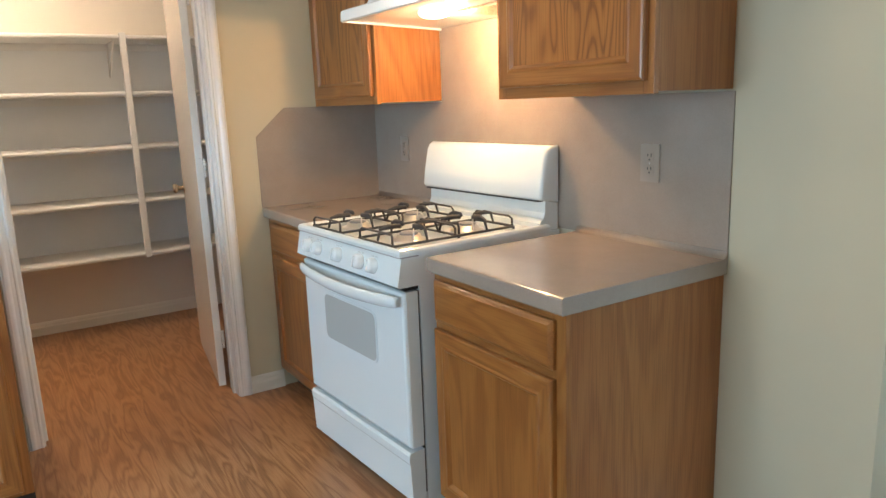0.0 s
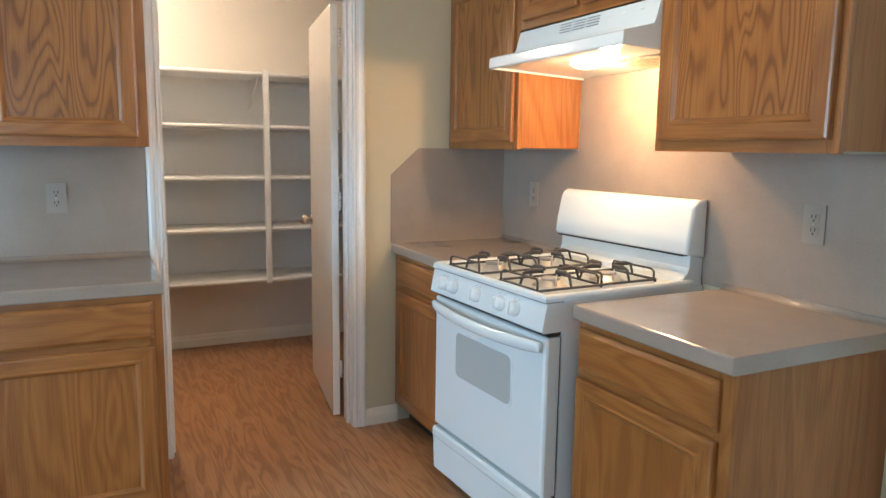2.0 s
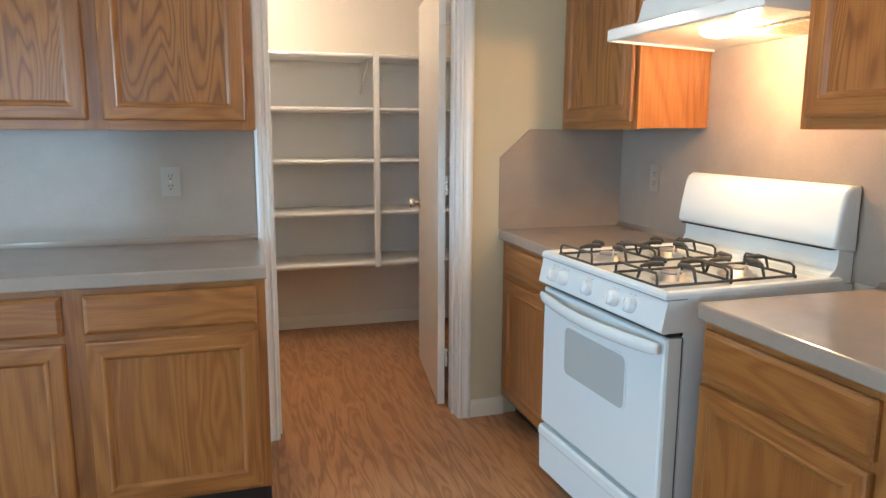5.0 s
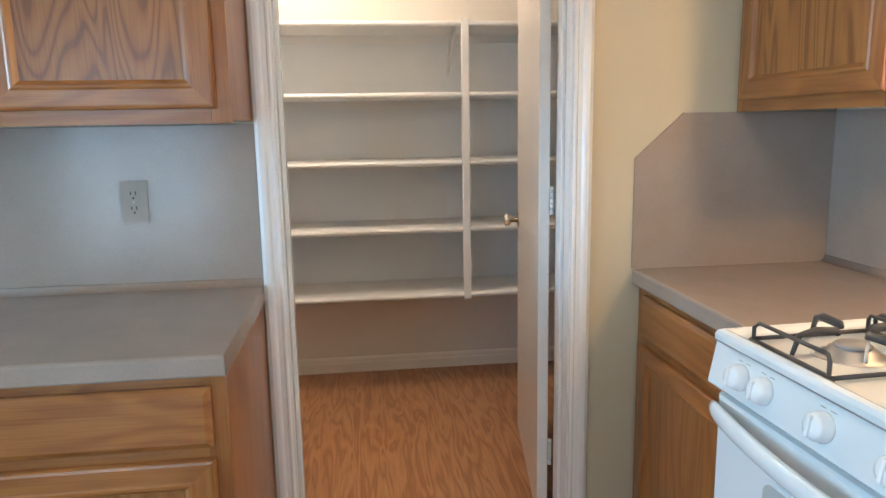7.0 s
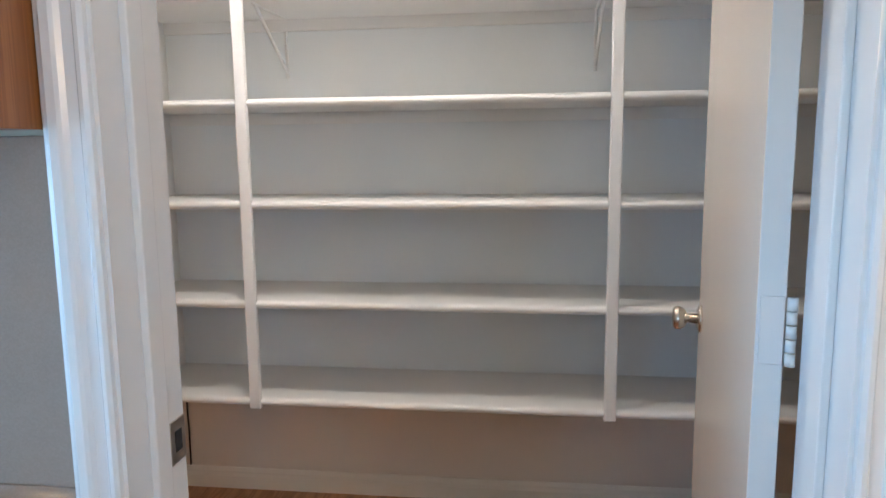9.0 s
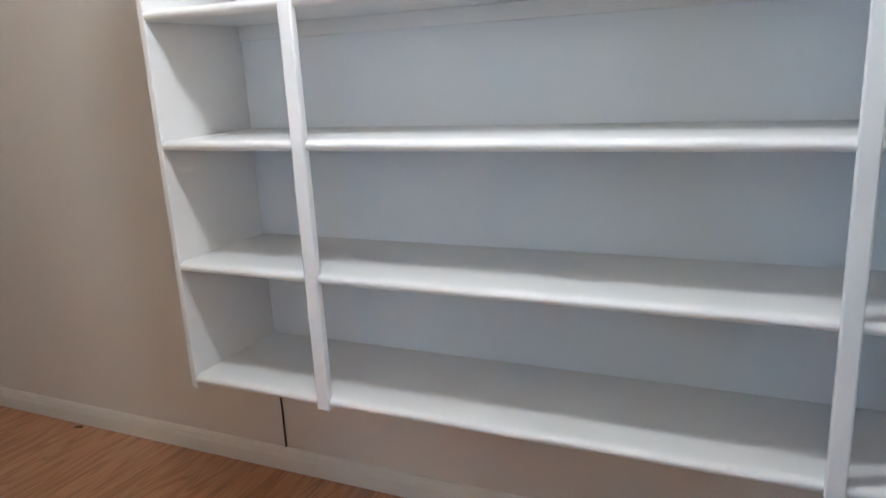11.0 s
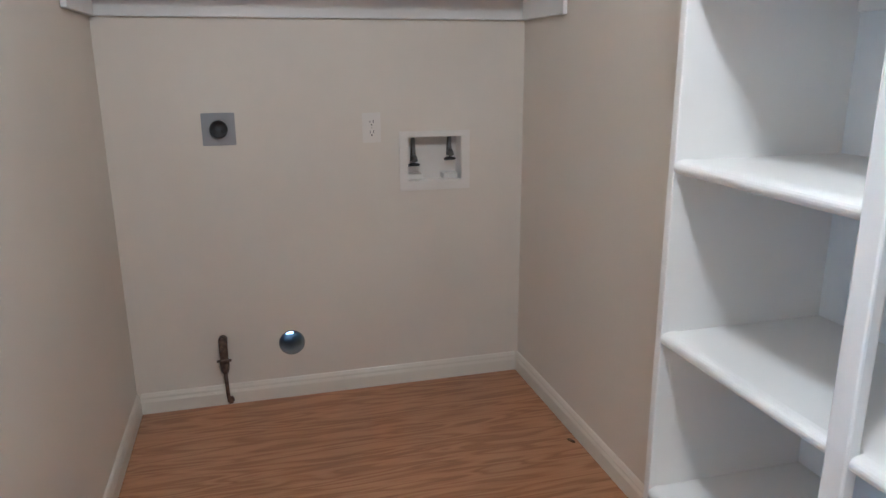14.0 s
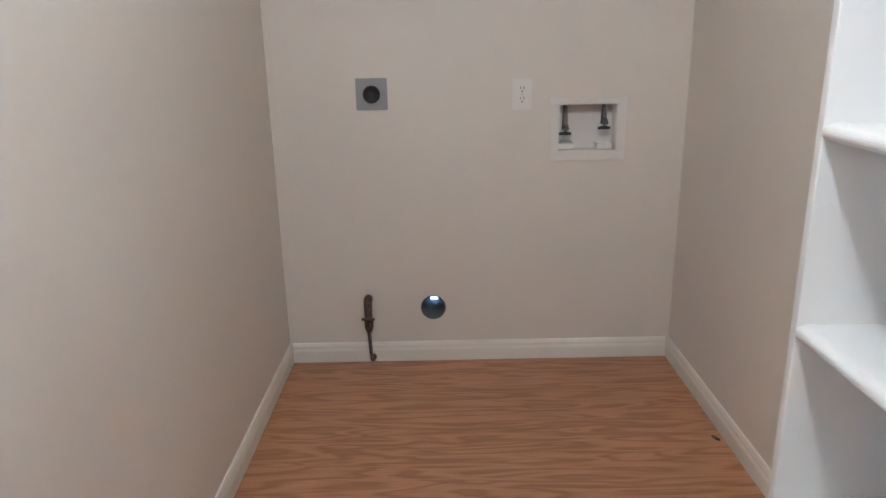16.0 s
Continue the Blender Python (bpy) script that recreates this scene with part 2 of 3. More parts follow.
# ---- the shell ----
H = 2.44
FACE, END, BACK = 0.14, -4.19, 1.778
FACE_L, JOG = 0.172, -1.95
JAMB_L, JAMB_R, DOOR_H = -1.662, -0.832, 2.05
solid("floor", B(-5.5, 3.0, -5.6, 1.95, -0.1, 0), floor_wood, "worn reddish oak-look floor", "floor")
solid("ceiling", B(-5.5, 3.0, -5.6, 1.95, H, H + 0.1), ceiling_white, "white textured ceiling", "ceiling")
solid("wall_stove", B(0, 0.14, -2.5, 1.778, 0, H), beige, "beige painted wall behind the stove", "wall")
bm = B(JAMB_R + 0.018, 0, 0, FACE - 0.01, 0, H)
box(bm, -5.5, JAMB_L - 0.018, 0, FACE - 0.01, 0, H)
box(bm, JAMB_L - 0.018, JAMB_R + 0.018, 0, FACE - 0.01, DOOR_H + 0.018, H)
solid("wall_kitchen", bm, beige, "beige painted wall with a doorway", "wall")
bm = B(JAMB_R + 0.018, -0.003, FACE - 0.01, FACE, 0, H)
box(bm, JOG, JAMB_L - 0.018, FACE - 0.01, FACE, 0, H)
box(bm, JAMB_L - 0.018, JAMB_R + 0.018, FACE - 0.01, FACE, DOOR_H + 0.018, H)
solid("wall_pantry_front", bm, cream, "cream painted pantry side of the wall", "wall")
solid("wall_laundry_front", B(END, JOG, FACE - 0.01, FACE_L, 0, H), cream, "cream painted laundry side wall", "wall")
solid("wall_pantry_right", B(-0.012, -0.001, FACE, BACK, 0, H), cream, "cream painted pantry end wall", "wall")
solid("wall_back", B(END - 0.14, 0.14, BACK, BACK + 0.14, 0, H), cream, "cream painted back wall", "wall")
# laundry end wall with the holes for the water box, the socket and the dryer duct
WB = (1.285, 1.512, 0.88, 1.062)
VENT = (0.784, 0.236, 0.053)
bm = bmesh.new()
ys, zs = [FACE_L, VENT[0] - 0.084, VENT[0] + 0.084, WB[0], WB[1], BACK], [0, VENT[1] - 0.084, VENT[1] + 0.084, WB[2], WB[3], H]
at = {(j, i): bm.verts.new((END, y, z)) for j, y in enumerate(ys) for i, z in enumerate(zs)}
for j in range(5):
    for i in range(5):
        if (j, i) not in ((3, 3), (1, 1)):
            bm.faces.new((at[j, i], at[j + 1, i], at[j + 1, i + 1], at[j, i + 1]))
n = 32
turn = [2 * math.pi * k / n for k in range(n)]
circle = [bm.verts.new((END, VENT[0] + VENT[2] * math.cos(a), VENT[1] + VENT[2] * math.sin(a))) for a in turn]
reach = [0.084 / max(abs(math.cos(a)), abs(math.sin(a))) for a in turn]
rim = [bm.verts.new((END, VENT[0] + s * math.cos(a), VENT[1] + s * math.sin(a))) for a, s in zip(turn, reach)]
for k in range(n):
    bm.faces.new((circle[k], rim[k], rim[(k + 1) % n], circle[(k + 1) % n]))
bmesh.ops.remove_doubles(bm, verts=bm.verts, dist=1e-5)
made = bmesh.ops.extrude_face_region(bm, geom=list(bm.faces))
bmesh.ops.translate(bm, verts=[g for g in made["geom"] if isinstance(g, bmesh.types.BMVert)], vec=(-0.12, 0, 0))
bmesh.ops.recalc_face_normals(bm, faces=bm.faces)
solid("wall_laundry_end", bm, cream, "cream painted laundry wall with hook-ups", "wall")
bm = bmesh.new()
for y0, y1, z0, z1 in ((-5.6, -2.4, 0, H), (-2.4, -0.7, 0, 0.5), (-2.4, -0.7, 2.1, H), (-0.7, 0.14, 0, H)):
    box(bm, -5.64, -5.5, y0, y1, z0, z1)
solid("backdrop_side", B(-7.6, -7.55, -6, 0.5, -0.5, 4), outside, "bright daylight outdoors", "backdrop")
solid("wall_left", bm, beige, "beige painted wall", "wall")
# unseen room extension, added so the cool fill reaches the doorway
solid("wall_dining_right", B(3.0, 3.14, -5.6, -2.5, 0, H), beige, "beige painted wall", "wall")
solid("wall_dining_front", B(0.14, 3.14, -2.5, -2.36, 0, H), beige, "beige painted wall", "wall")
bm = bmesh.new()
for x0, x1, z0, z1 in ((-5.64, -4.45, 0, H), (-4.45, -2.85, 2.15, H), (-2.85, 0.35, 0, H), (0.35, 2.85, 0, 0.72), (0.35, 2.85, 2.27, H), (2.85, 3.14, 0, H)):
    box(bm, x0, x1, -5.74, -5.6, z0, z1)
solid("wall_rear", bm, beige, "beige painted wall with windows", "wall")
solid("backdrop", B(-6.5, 5.0, -7.6, -7.55, -0.5, 4), outside, "bright daylight outdoors", "backdrop")


def window(name, x0, x1, z0, z1, side=False):
    w = thing(name, pose(-5.56, (x0 + x1) / 2, z0, 0, 0, 90) if side else pose((x0 + x1) / 2, -5.66, z0), "white framed window with two panes", "window", kind="structure")
    cx, hw, hh = 0, (x1 - x0) / 2, z1 - z0
    for a, b, c, d in ((-hw, -hw + 0.06, 0, hh), (hw - 0.06, hw, 0, hh), (-hw + 0.06, hw - 0.06, 0, 0.06), (-hw + 0.06, hw - 0.06, hh - 0.06, hh), (-0.035, 0.035, 0.06, hh - 0.06)):
        part("window_frame", B(a, b, -0.03, 0.03, c, d, bevel=0.004), trim_white, w)
    for a, b in ((-hw + 0.06, -0.035), (0.035, hw - 0.06)):
        part("pane", B(a, b, -0.004, 0.004, 0.06, hh - 0.06), glass, w).visible_shadow = False


window("window_1", -4.45, -2.85, 0.02, 2.15)
# unseen window, added round the cool pantry fill
window("window_2", 0.35, 2.85, 0.72, 2.27)
window("window_3", -2.4, -0.7, 0.5, 2.1, side=True)

# skirting: a moulded outline run along each wall
SKIRT = [(0, 0), (0.014, 0), (0.014, 0.05), (0.010, 0.062), (0.010, 0.07), (0.005, 0.082), (0, 0.085)]


def skirting(name, axis, wall, away, a, b):
    outline = [(wall + away * d, z) for d, z in SKIRT]
    solid(name, prism(bmesh.new(), outline, axis, a, b), skirt_cream, "cream moulded skirting board", "baseboard")


skirting("baseboard_laundry_end", 1, END, 1, FACE_L + 0.014, BACK - 0.014)
skirting("baseboard_back", 0, BACK, -1, END, -0.012)
skirting("baseboard_front", 0, FACE_L, 1, END, JOG)
skirting("baseboard_front_door", 0, FACE, 1, JOG, JAMB_L - 0.063)
skirting("baseboard_kitchen", 0, 0, -1, -0.769, -0.6)
skirting("baseboard_stove_wall", 1, 0, -1, -2.5, -2.075)
skirting("baseboard_pantry_right", 1, -0.012, -1, FACE, BACK - 0.014)

# doorway: jambs, stops, moulded casings on both sides
bm = B(JAMB_R, JAMB_R + 0.018, -0.002, FACE + 0.002, 0, DOOR_H)
solid("door_jamb_hinge", bm, trim_white, "white gloss door jamb", "door frame")
jamb = solid("door_jamb_strike", B(JAMB_L - 0.018, JAMB_L, -0.002, FACE + 0.002, 0, DOOR_H), trim_white, "white gloss door jamb with a steel strike plate", "door frame")
bm = B(JAMB_L, JAMB_L + 0.003, 0.1, 0.1395, 0.91, 0.972, bevel=0.001)
plate = part("strike_plate", bm, steel, jamb, "worn steel strike plate")
part("latch_hole", B(JAMB_L + 0.003, JAMB_L + 0.0036, 0.11, 0.128, 0.926, 0.956), gap_dark, plate)
solid("door_jamb_head", B(JAMB_L - 0.018, JAMB_R + 0.018, -0.002, FACE + 0.002, DOOR_H, DOOR_H + 0.018), trim_white, "white gloss door head", "door frame")
solid("trim_stop_left", B(JAMB_L, JAMB_L + 0.011, 0.05, 0.085, 0, DOOR_H, bevel=0.002), trim_white, "white door stop", "trim")
solid("trim_stop_right", B(JAMB_R - 0.011, JAMB_R, 0.05, 0.085, 0, DOOR_H, bevel=0.002), trim_white, "white door stop", "trim")
CASE = [(0, 0), (0, 0.009), (0.005, 0.0125), (0.010, 0.0125), (0.013, 0.0095), (0.026, 0.0105), (0.031, 0.0155), (0.036, 0.0175), (0.047, 0.0175), (0.052, 0.014), (0.057, 0.012), (0.057, 0)]


def casing(name, inner, side, wall, out, top):
    outline = [(inner + side * u, wall + out * d) for u, d in CASE]
    solid(name, prism(bmesh.new(), outline, 2, 0, top), trim_white, "white moulded door casing", "door frame")


casing("trim_casing_left", JAMB_L - 0.006, -1, -0.001, -1, DOOR_H + 0.063)
casing("trim_casing_right", JAMB_R + 0.006, 1, -0.001, -1, DOOR_H + 0.063)
casing("trim_casing_inside_left", JAMB_L - 0.006, -1, FACE + 0.001, 1, DOOR_H + 0.063)
casing("trim_casing_inside_right", JAMB_R + 0.006, 1, FACE + 0.001, 1, DOOR_H + 0.063)
for name, wall, out in (("trim_casing_head", -0.001, -1), ("trim_casing_inside_head", FACE + 0.001, 1)):
    outline = [(wall + out * d, DOOR_H + 0.006 + u) for u, d in CASE]
    solid(name, prism(bmesh.new(), outline, 0, JAMB_L - 0.006, JAMB_R + 0.006), trim_white, "white moulded door casing", "door frame")

# pantry door, standing open into the pantry
DOOR_W, DOOR_T, OPEN = 0.762, 0.035, 98.0
door = thing("door_1", pose(JAMB_R - 0.016, FACE + 0.014, 0.012, 0, 0, 180 - OPEN), "smooth cream gloss door standing open into the pantry", "door", kind="structure")
# local: the slab runs along +x from the hinge; its hinge edge faces the kitchen
bm = B(0.004, DOOR_W, 0, DOOR_T, 0, 2.03, bevel=0.0015)
for f in bm.faces:
    f.material_index = 1 if f.normal.x < -0.5 else 0
part("slab", bm, [door_cream, trim_white], door)
for z in (0.2, 1.05, 1.83):
    h = part("hinge", B(-0.0005, 0.0042, 0.002, DOOR_T - 0.004, z, z + 0.089, bevel=0.0008), trim_white, door, "painted steel hinge")
    for k in range(5):
        part("knuckle", tube(bmesh.new(), [(-0.003, -0.006, z + 0.0182 * k), (-0.003, -0.006, z + 0.0182 * k + 0.0165)], 0.0065, 12), trim_white, h)
for side, y in ((1, DOOR_T), (-1, 0.0)):
    m = pose(DOOR_W - 0.06, y, 0.94, -90 * side)
    part("rosette", lathe(bmesh.new(), [(0.0, -0.001), (0.032, 0), (0.031, 0.006), (0.02, 0.01), (0.0, 0.0105)], m), nickel, door)
    part("knob", lathe(bmesh.new(), [(0.0, 0.009), (0.012, 0.0095), (0.011, 0.03), (0.021, 0.036), (0.0265, 0.046), (0.0265, 0.056), (0.021, 0.062), (0.0, 0.0635)], m), nickel, door, "satin nickel knob")
part("latch", B(DOOR_W - 0.0005, DOOR_W + 0.001, 0.006, 0.029, 0.91, 0.967), steel, door)

# ---- splashbacks and worktops ----
CT, UP = 0.91, 1.372


def splash(name, bm):
    solid(name, bm, laminate, "taupe speckled laminate splashback", "backsplash", "structure")


splash("backsplash_stove", prism(bmesh.new(), [(-0.0065, CT), (-2.072, CT), (-2.072, UP), (-1.449, UP), (-1.449, 1.69), (-0.6365, 1.69), (-0.6365, UP), (-0.0065, UP)], 0, -0.006, -0.0005))
splash("backsplash_corner", prism(bmesh.new(), [(-0.0005, CT), (-0.636, CT), (-0.636, 1.242), (-0.49, UP), (-0.0005, UP)], 1, -0.006, -0.0005))
splash("backsplash_left", B(-2.9, -1.7265, -0.006, -0.0005, CT, UP - 0.011, bevel=0.0015))


def worktop(name, m, w, label, open_end=0):
    """Laminate worktop, its back on the wall, 0.635 deep: slab, rolled front edge, cove at the back, a strip on an open end."""
    c = thing(name, m, label, "countertop")
    part("slab", B(0, w, -0.62, -0.007, CT - 0.044, CT), laminate, c)
    nose = [(-0.6202, CT - 0.046), (-0.632, CT - 0.045), (-0.635, CT - 0.041), (-0.635, CT - 0.007), (-0.633, CT - 0.002), (-0.628, CT), (-0.6202, CT)]
    part("front_edge", prism(bmesh.new(), nose, 0, 0, w), laminate, c)
    arc = [(-0.0275 + 0.0203 * math.sin(radians(9 * k)), CT + 0.0206 - 0.0203 * math.cos(radians(9 * k))) for k in range(11)]
    bm = prism(bmesh.new(), [(-0.0072, CT + 0.0002)] + arc, 0, 0, w)
    for f in bm.faces:
        f.smooth = len(f.verts) == 4 and max(abs(f.normal.y), abs(f.normal.z)) < 0.999
    part("cove", bm, laminate, c)
    if open_end:
        part("end_strip", B(w, w + 0.0015, -0.634, -0.007, CT - 0.045, CT - 0.001), laminate, c)
    return c


STOVE_SIDE = lambda y: pose(0, y, 0, 0, 0, -90)  # noqa: E731
worktop("countertop", STOVE_SIDE(-0.007), 0.65, "taupe speckled laminate worktop in the corner by the stove")
worktop("countertop", STOVE_SIDE(-1.474), 0.6, "taupe speckled laminate worktop with an open end beside the stove", 1)
worktop("countertop", pose(-2.9, 0, 0), 1.173, "glossy taupe speckled laminate worktop ending at the door casing", 1)


# ---- cabinets ----
def oak_front(name, x0, x1, z0, z1, y, parent, panel=True, figured=None):
    """A door: mitred frame with a rolled edge round a sunk panel; or a plain drawer front with routed edges."""
    if not panel:
        return part(name, ring_loft(bmesh.new(), x0, x1, z0, z1, [(0, y), (0, y - 0.010), (0.004, y - 0.0135), (0.013, y - 0.019), (0.02, y - 0.019)]), [oak_h, oak_h], parent)
    d = part(name, ring_loft(bmesh.new(), x0, x1, z0, z1, [(0, y), (0, y - 0.013), (0.003, y - 0.0175), (0.009, y - 0.019), (0.044, y - 0.019), (0.049, y - 0.0215), (0.055, y - 0.021), (0.064, y - 0.011), (0.066, y - 0.009)]), [oak_h, oak_v], parent)
    part("panel", B(x0 + 0.064, x1 - 0.064, y - 0.0105, y - 0.006, z0 + 0.064, z1 - 0.064), figured or oak_v, d)
    return d


def base_cabinet(m, w, bays, label, open_end=False):
    """Base unit 0.6 deep, back on the wall: carcass, face frame, toe kick; one drawer over one door in each bay (x0, x1)."""
    c = thing("base_cabinet", m, label, "cabinet")
    top, f = CT - 0.047, -0.59
    part("body", B(0.0, w, f, -0.002, 0.1, top), oak_side, c)
    part("toe_kick", B(0.002, w - (0.0 if open_end else 0.002), -0.53, -0.01, 0.0, 0.0995), black, c, "black vinyl toe kick")
    xs = [0.0] + [v for b in bays for v in b] + [w]
    for a, b in zip(xs[::2], xs[1::2]):
        part("stile", B(a, b, f - 0.019, f - 0.0002, 0.1, top, bevel=0.001), oak_v, c)
    for a, b in bays:
        for z0, z1 in ((0.1, 0.14), (0.68, 0.718), (0.825, top)):
            part("rail", B(a + 0.0003, b - 0.0003, f - 0.019, f - 0.0002, z0, z1), oak_h, c)
        oak_front("drawer_front", a - 0.013, b + 0.013, 0.711, 0.84, f - 0.0195, c, panel=False)
        oak_front("door", a - 0.013, b + 0.013, 0.118, 0.686, f - 0.0195, c)
    return c


def wall_cabinet(m, w, z0, z1, bays, label, depth=0.305):
    c = thing("wall_cabinet", m, label, "cabinet")
    f = -depth
    part("body", B(0.0, w, f, -0.007, z0 + 0.006, z1), oak_side, c)
    xs = [0.0] + [v for b in bays for v in b] + [w]
    for a, b in zip(xs[::2], xs[1::2]):
        part("stile", B(a, b, f - 0.019, f - 0.0002, z0, z1, bevel=0.001), oak_v, c)
    for a, b in bays:
        for za, zb in ((z0, z0 + 0.04), (z1 - 0.04, z1)):
            part("rail", B(a + 0.0003, b - 0.0003, f - 0.019, f - 0.0002, za, zb), oak_h, c)
        oak_front("door", a - 0.013, b + 0.013, z0 + 0.033, z1 - 0.025, f - 0.0195, c, figured=oak_panel)
    return c


base_cabinet(STOVE_SIDE(-0.002), 0.652, [(0.07, 0.6)], "honey oak base cabinet with a drawer between wall and stove")
base_cabinet(STOVE_SIDE(-1.478), 0.584, [(0.025, 0.537)], "honey oak base cabinet with a drawer and an open end panel", True)
base_cabinet(pose(-2.88, 0, 0), 1.15, [(0.03, 0.507), (0.595, 1.107)], "honey oak base cabinet with two drawers over two doors", True)
UT = 2.13
wall_cabinet(STOVE_SIDE(-0.002), 0.634, UP, UT, [(0.05, 0.595)], "honey oak wall cabinet beside the range hood")
wall_cabinet(STOVE_SIDE(-0.6375), 0.81, 1.852, UT, [(0.05, 0.38), (0.43, 0.76)], "short honey oak wall cabinet above the range hood")
wall_cabinet(STOVE_SIDE(-1.449), 0.618, UP, UT, [(0.04, 0.585)], "honey oak wall cabinet with bold grain beside the range hood")
wall_cabinet(pose(-2.83, 0, 0), 1.1, UP - 0.01, UT, [(0.1, 0.53), (0.605, 1.055)], "honey oak wall cabinet with two doors beside the doorway")


# ---- stove ----
def build_stove(m, w):
    s = thing("gas_stove", m, "white enamel gas stove with four burners and closed oven", "stove")
    part("body", B(0.003, w - 0.003, -0.648, -0.03, 0.03, 0.9062), enamel, s)
    # dark sheet behind door and drawer, colouring the shade in their gaps
    part("door_gap_shade", B(0.01, w - 0.01, -0.6565, -0.6485, 0.09, 0.79), gap_dark, s, "dark sheet painted in as the shade in the gap round the oven door")
    # slanted knob panel
    part("control_panel", prism(bmesh.new(), [(-0.648, 0.81), (-0.725, 0.81), (-0.731, 0.816), (-0.714, 0.903), (-0.648, 0.903)], 0, 0.0, w), enamel, s)
    # near-black bar painted in as the shade under the knob panel
    part("panel_gap_shade", B(0.012, w - 0.012, -0.7, -0.649, 0.795, 0.81), gap_dark, s)
    # cooktop with a raised rolled rim
    bm = ring_loft_top(0.0, w, -0.72, -0.075, [(0, 0.907), (0, 0.918), (0.004, 0.926), (0.012, 0.93), (0.022, 0.927), (0.032, 0.92), (0.05, 0.918)])
    part("cooktop", bm, enamel, s)
    part("cooktop_seam", B(0.001, w - 0.001, -0.7188, -0.6485, 0.9032, 0.9068), plate_grey, s)
    # backguard: neck and rolled head
    neck = [(-0.03, 0.886), (-0.12, 0.886), (-0.12, 0.935), (-0.1, 0.95), (-0.092, 0.97), (-0.09, 1.03), (-0.03, 1.03)]
    part("backguard_neck", prism(bmesh.new(), neck, 0, 0.012, w - 0.012), enamel, s)
    head = [(-0.03, 1.0), (-0.118, 1.018), (-0.126, 1.03), (-0.118, 1.09), (-0.1, 1.175), (-0.09, 1.195), (-0.072, 1.207), (-0.03, 1.208)]
    bm = prism(bmesh.new(), head, 0, 0.0, w)
    ends = [e for e in bm.edges if all(abs(v.co.x) < 1e-6 for v in e.verts) or all(abs(v.co.x - w) < 1e-6 for v in e.verts)]
    bmesh.ops.bevel(bm, geom=ends, offset=0.014, segments=4, affect="EDGES", profile=0.5)
    for f in bm.faces:
        f.smooth = True
    part("backguard", bm, enamel, s)
    # thin near-black bar just below the front edge of the head
    part("vent_slot", B(0.02, w - 0.02, -0.119, -0.092, 1.0115, 1.0162), gap_dark, s, "dark line under the rolled head")
    part("maker_mark", B(w * 0.47, w * 0.53, -0.1215, -0.119, 1.048, 1.053), plate_grey, s)
    # knobs
    lean = math.degrees(math.atan2(0.017, 0.087))
    for fx in (0.14, 0.24, 0.455, 0.665, 0.785):
        k = part("knob", lathe(bmesh.new(), [(0, 0), (0.026, 0.0), (0.0265, 0.006), (0.025, 0.01), (0.0235, 0.02), (0.02, 0.026), (0.012, 0.029), (0, 0.03)], pose(w * fx, -0.722, 0.858, 90 - lean)), knob_white, s)
        bm = bmesh.new()
        box(bm, -0.004, 0.004, -0.018, 0.018, 0.022, 0.034, bevel=0.002)
        bmesh.ops.transform(bm, matrix=pose(w * fx, -0.722, 0.858, 90 - lean), verts=bm.verts)
        part("grip", bm, knob_white, k)
        for x in (-0.012, 0.012):
            bm = bmesh.new()
            box(bm, x - 0.007, x + 0.007, 0.0295, 0.0312, 0.0002, 0.0008)
            bmesh.ops.transform(bm, matrix=pose(w * fx, -0.722, 0.858, 90 - lean), verts=bm.verts)
            part("dial_mark", bm, plate_grey, s)
    # oven door
    z0, z1 = 0.264, 0.792
    bm = ring_loft(bmesh.new(), 0.004, w - 0.004, z0, z1, [(0, -0.657), (0, -0.70), (0.004, -0.708), (0.012, -0.712), (0.02, -0.712)])
    d = part("oven_door", bm, enamel, s)
    wx0, wx1, wz0, wz1 = w * 0.245, w * 0.745, 0.515, 0.685
    part("window_rim", rounded_slab(wx0 - 0.008, wx1 + 0.008, wz0 - 0.008, wz1 + 0.008, 0.03, -0.7115, -0.7145), enamel, d)
    part("window", rounded_slab(wx0, wx1, wz0, wz1, 0.024, -0.7135, -0.7155), oven_glass, d, "grey oven window")
    # broad bowed handle, thin at both ends, drooping a little in the middle
    pts = [(w * t, -0.716 - 0.038 * math.sin(math.pi * t) ** 0.55, 0.764 - 0.012 * math.sin(math.pi * t)) for t in (0.02, 0.04, 0.07, 0.11, 0.17, 0.26, 0.38, 0.5, 0.62, 0.74, 0.83, 0.89, 0.93, 0.96, 0.98)]
    bm = tube(bmesh.new(), pts, [0.009, 0.011, 0.012] + [0.0125] * 9 + [0.012, 0.011, 0.009], 14)
    for v in bm.verts:
        mid = 0.764 - 0.012 * math.sin(math.pi * min(max(v.co.x / w, 0), 1))
        v.co.z = mid + (v.co.z - mid) * 1.7
    part("handle", bm, enamel, d, "white moulded oven handle")
    # storage drawer with a recessed pull along its top
    bm = prism(bmesh.new(), [(-0.657, 0.066), (-0.7, 0.066), (-0.709, 0.074), (-0.714, 0.208), (-0.717, 0.215), (-0.717, 0.24), (-0.71, 0.25), (-0.657, 0.252)], 0, 0.004, w - 0.004)
    part("drawer", bm, enamel, s)
    # recessed near-black block below the drawer
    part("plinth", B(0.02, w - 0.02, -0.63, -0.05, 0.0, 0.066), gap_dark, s)
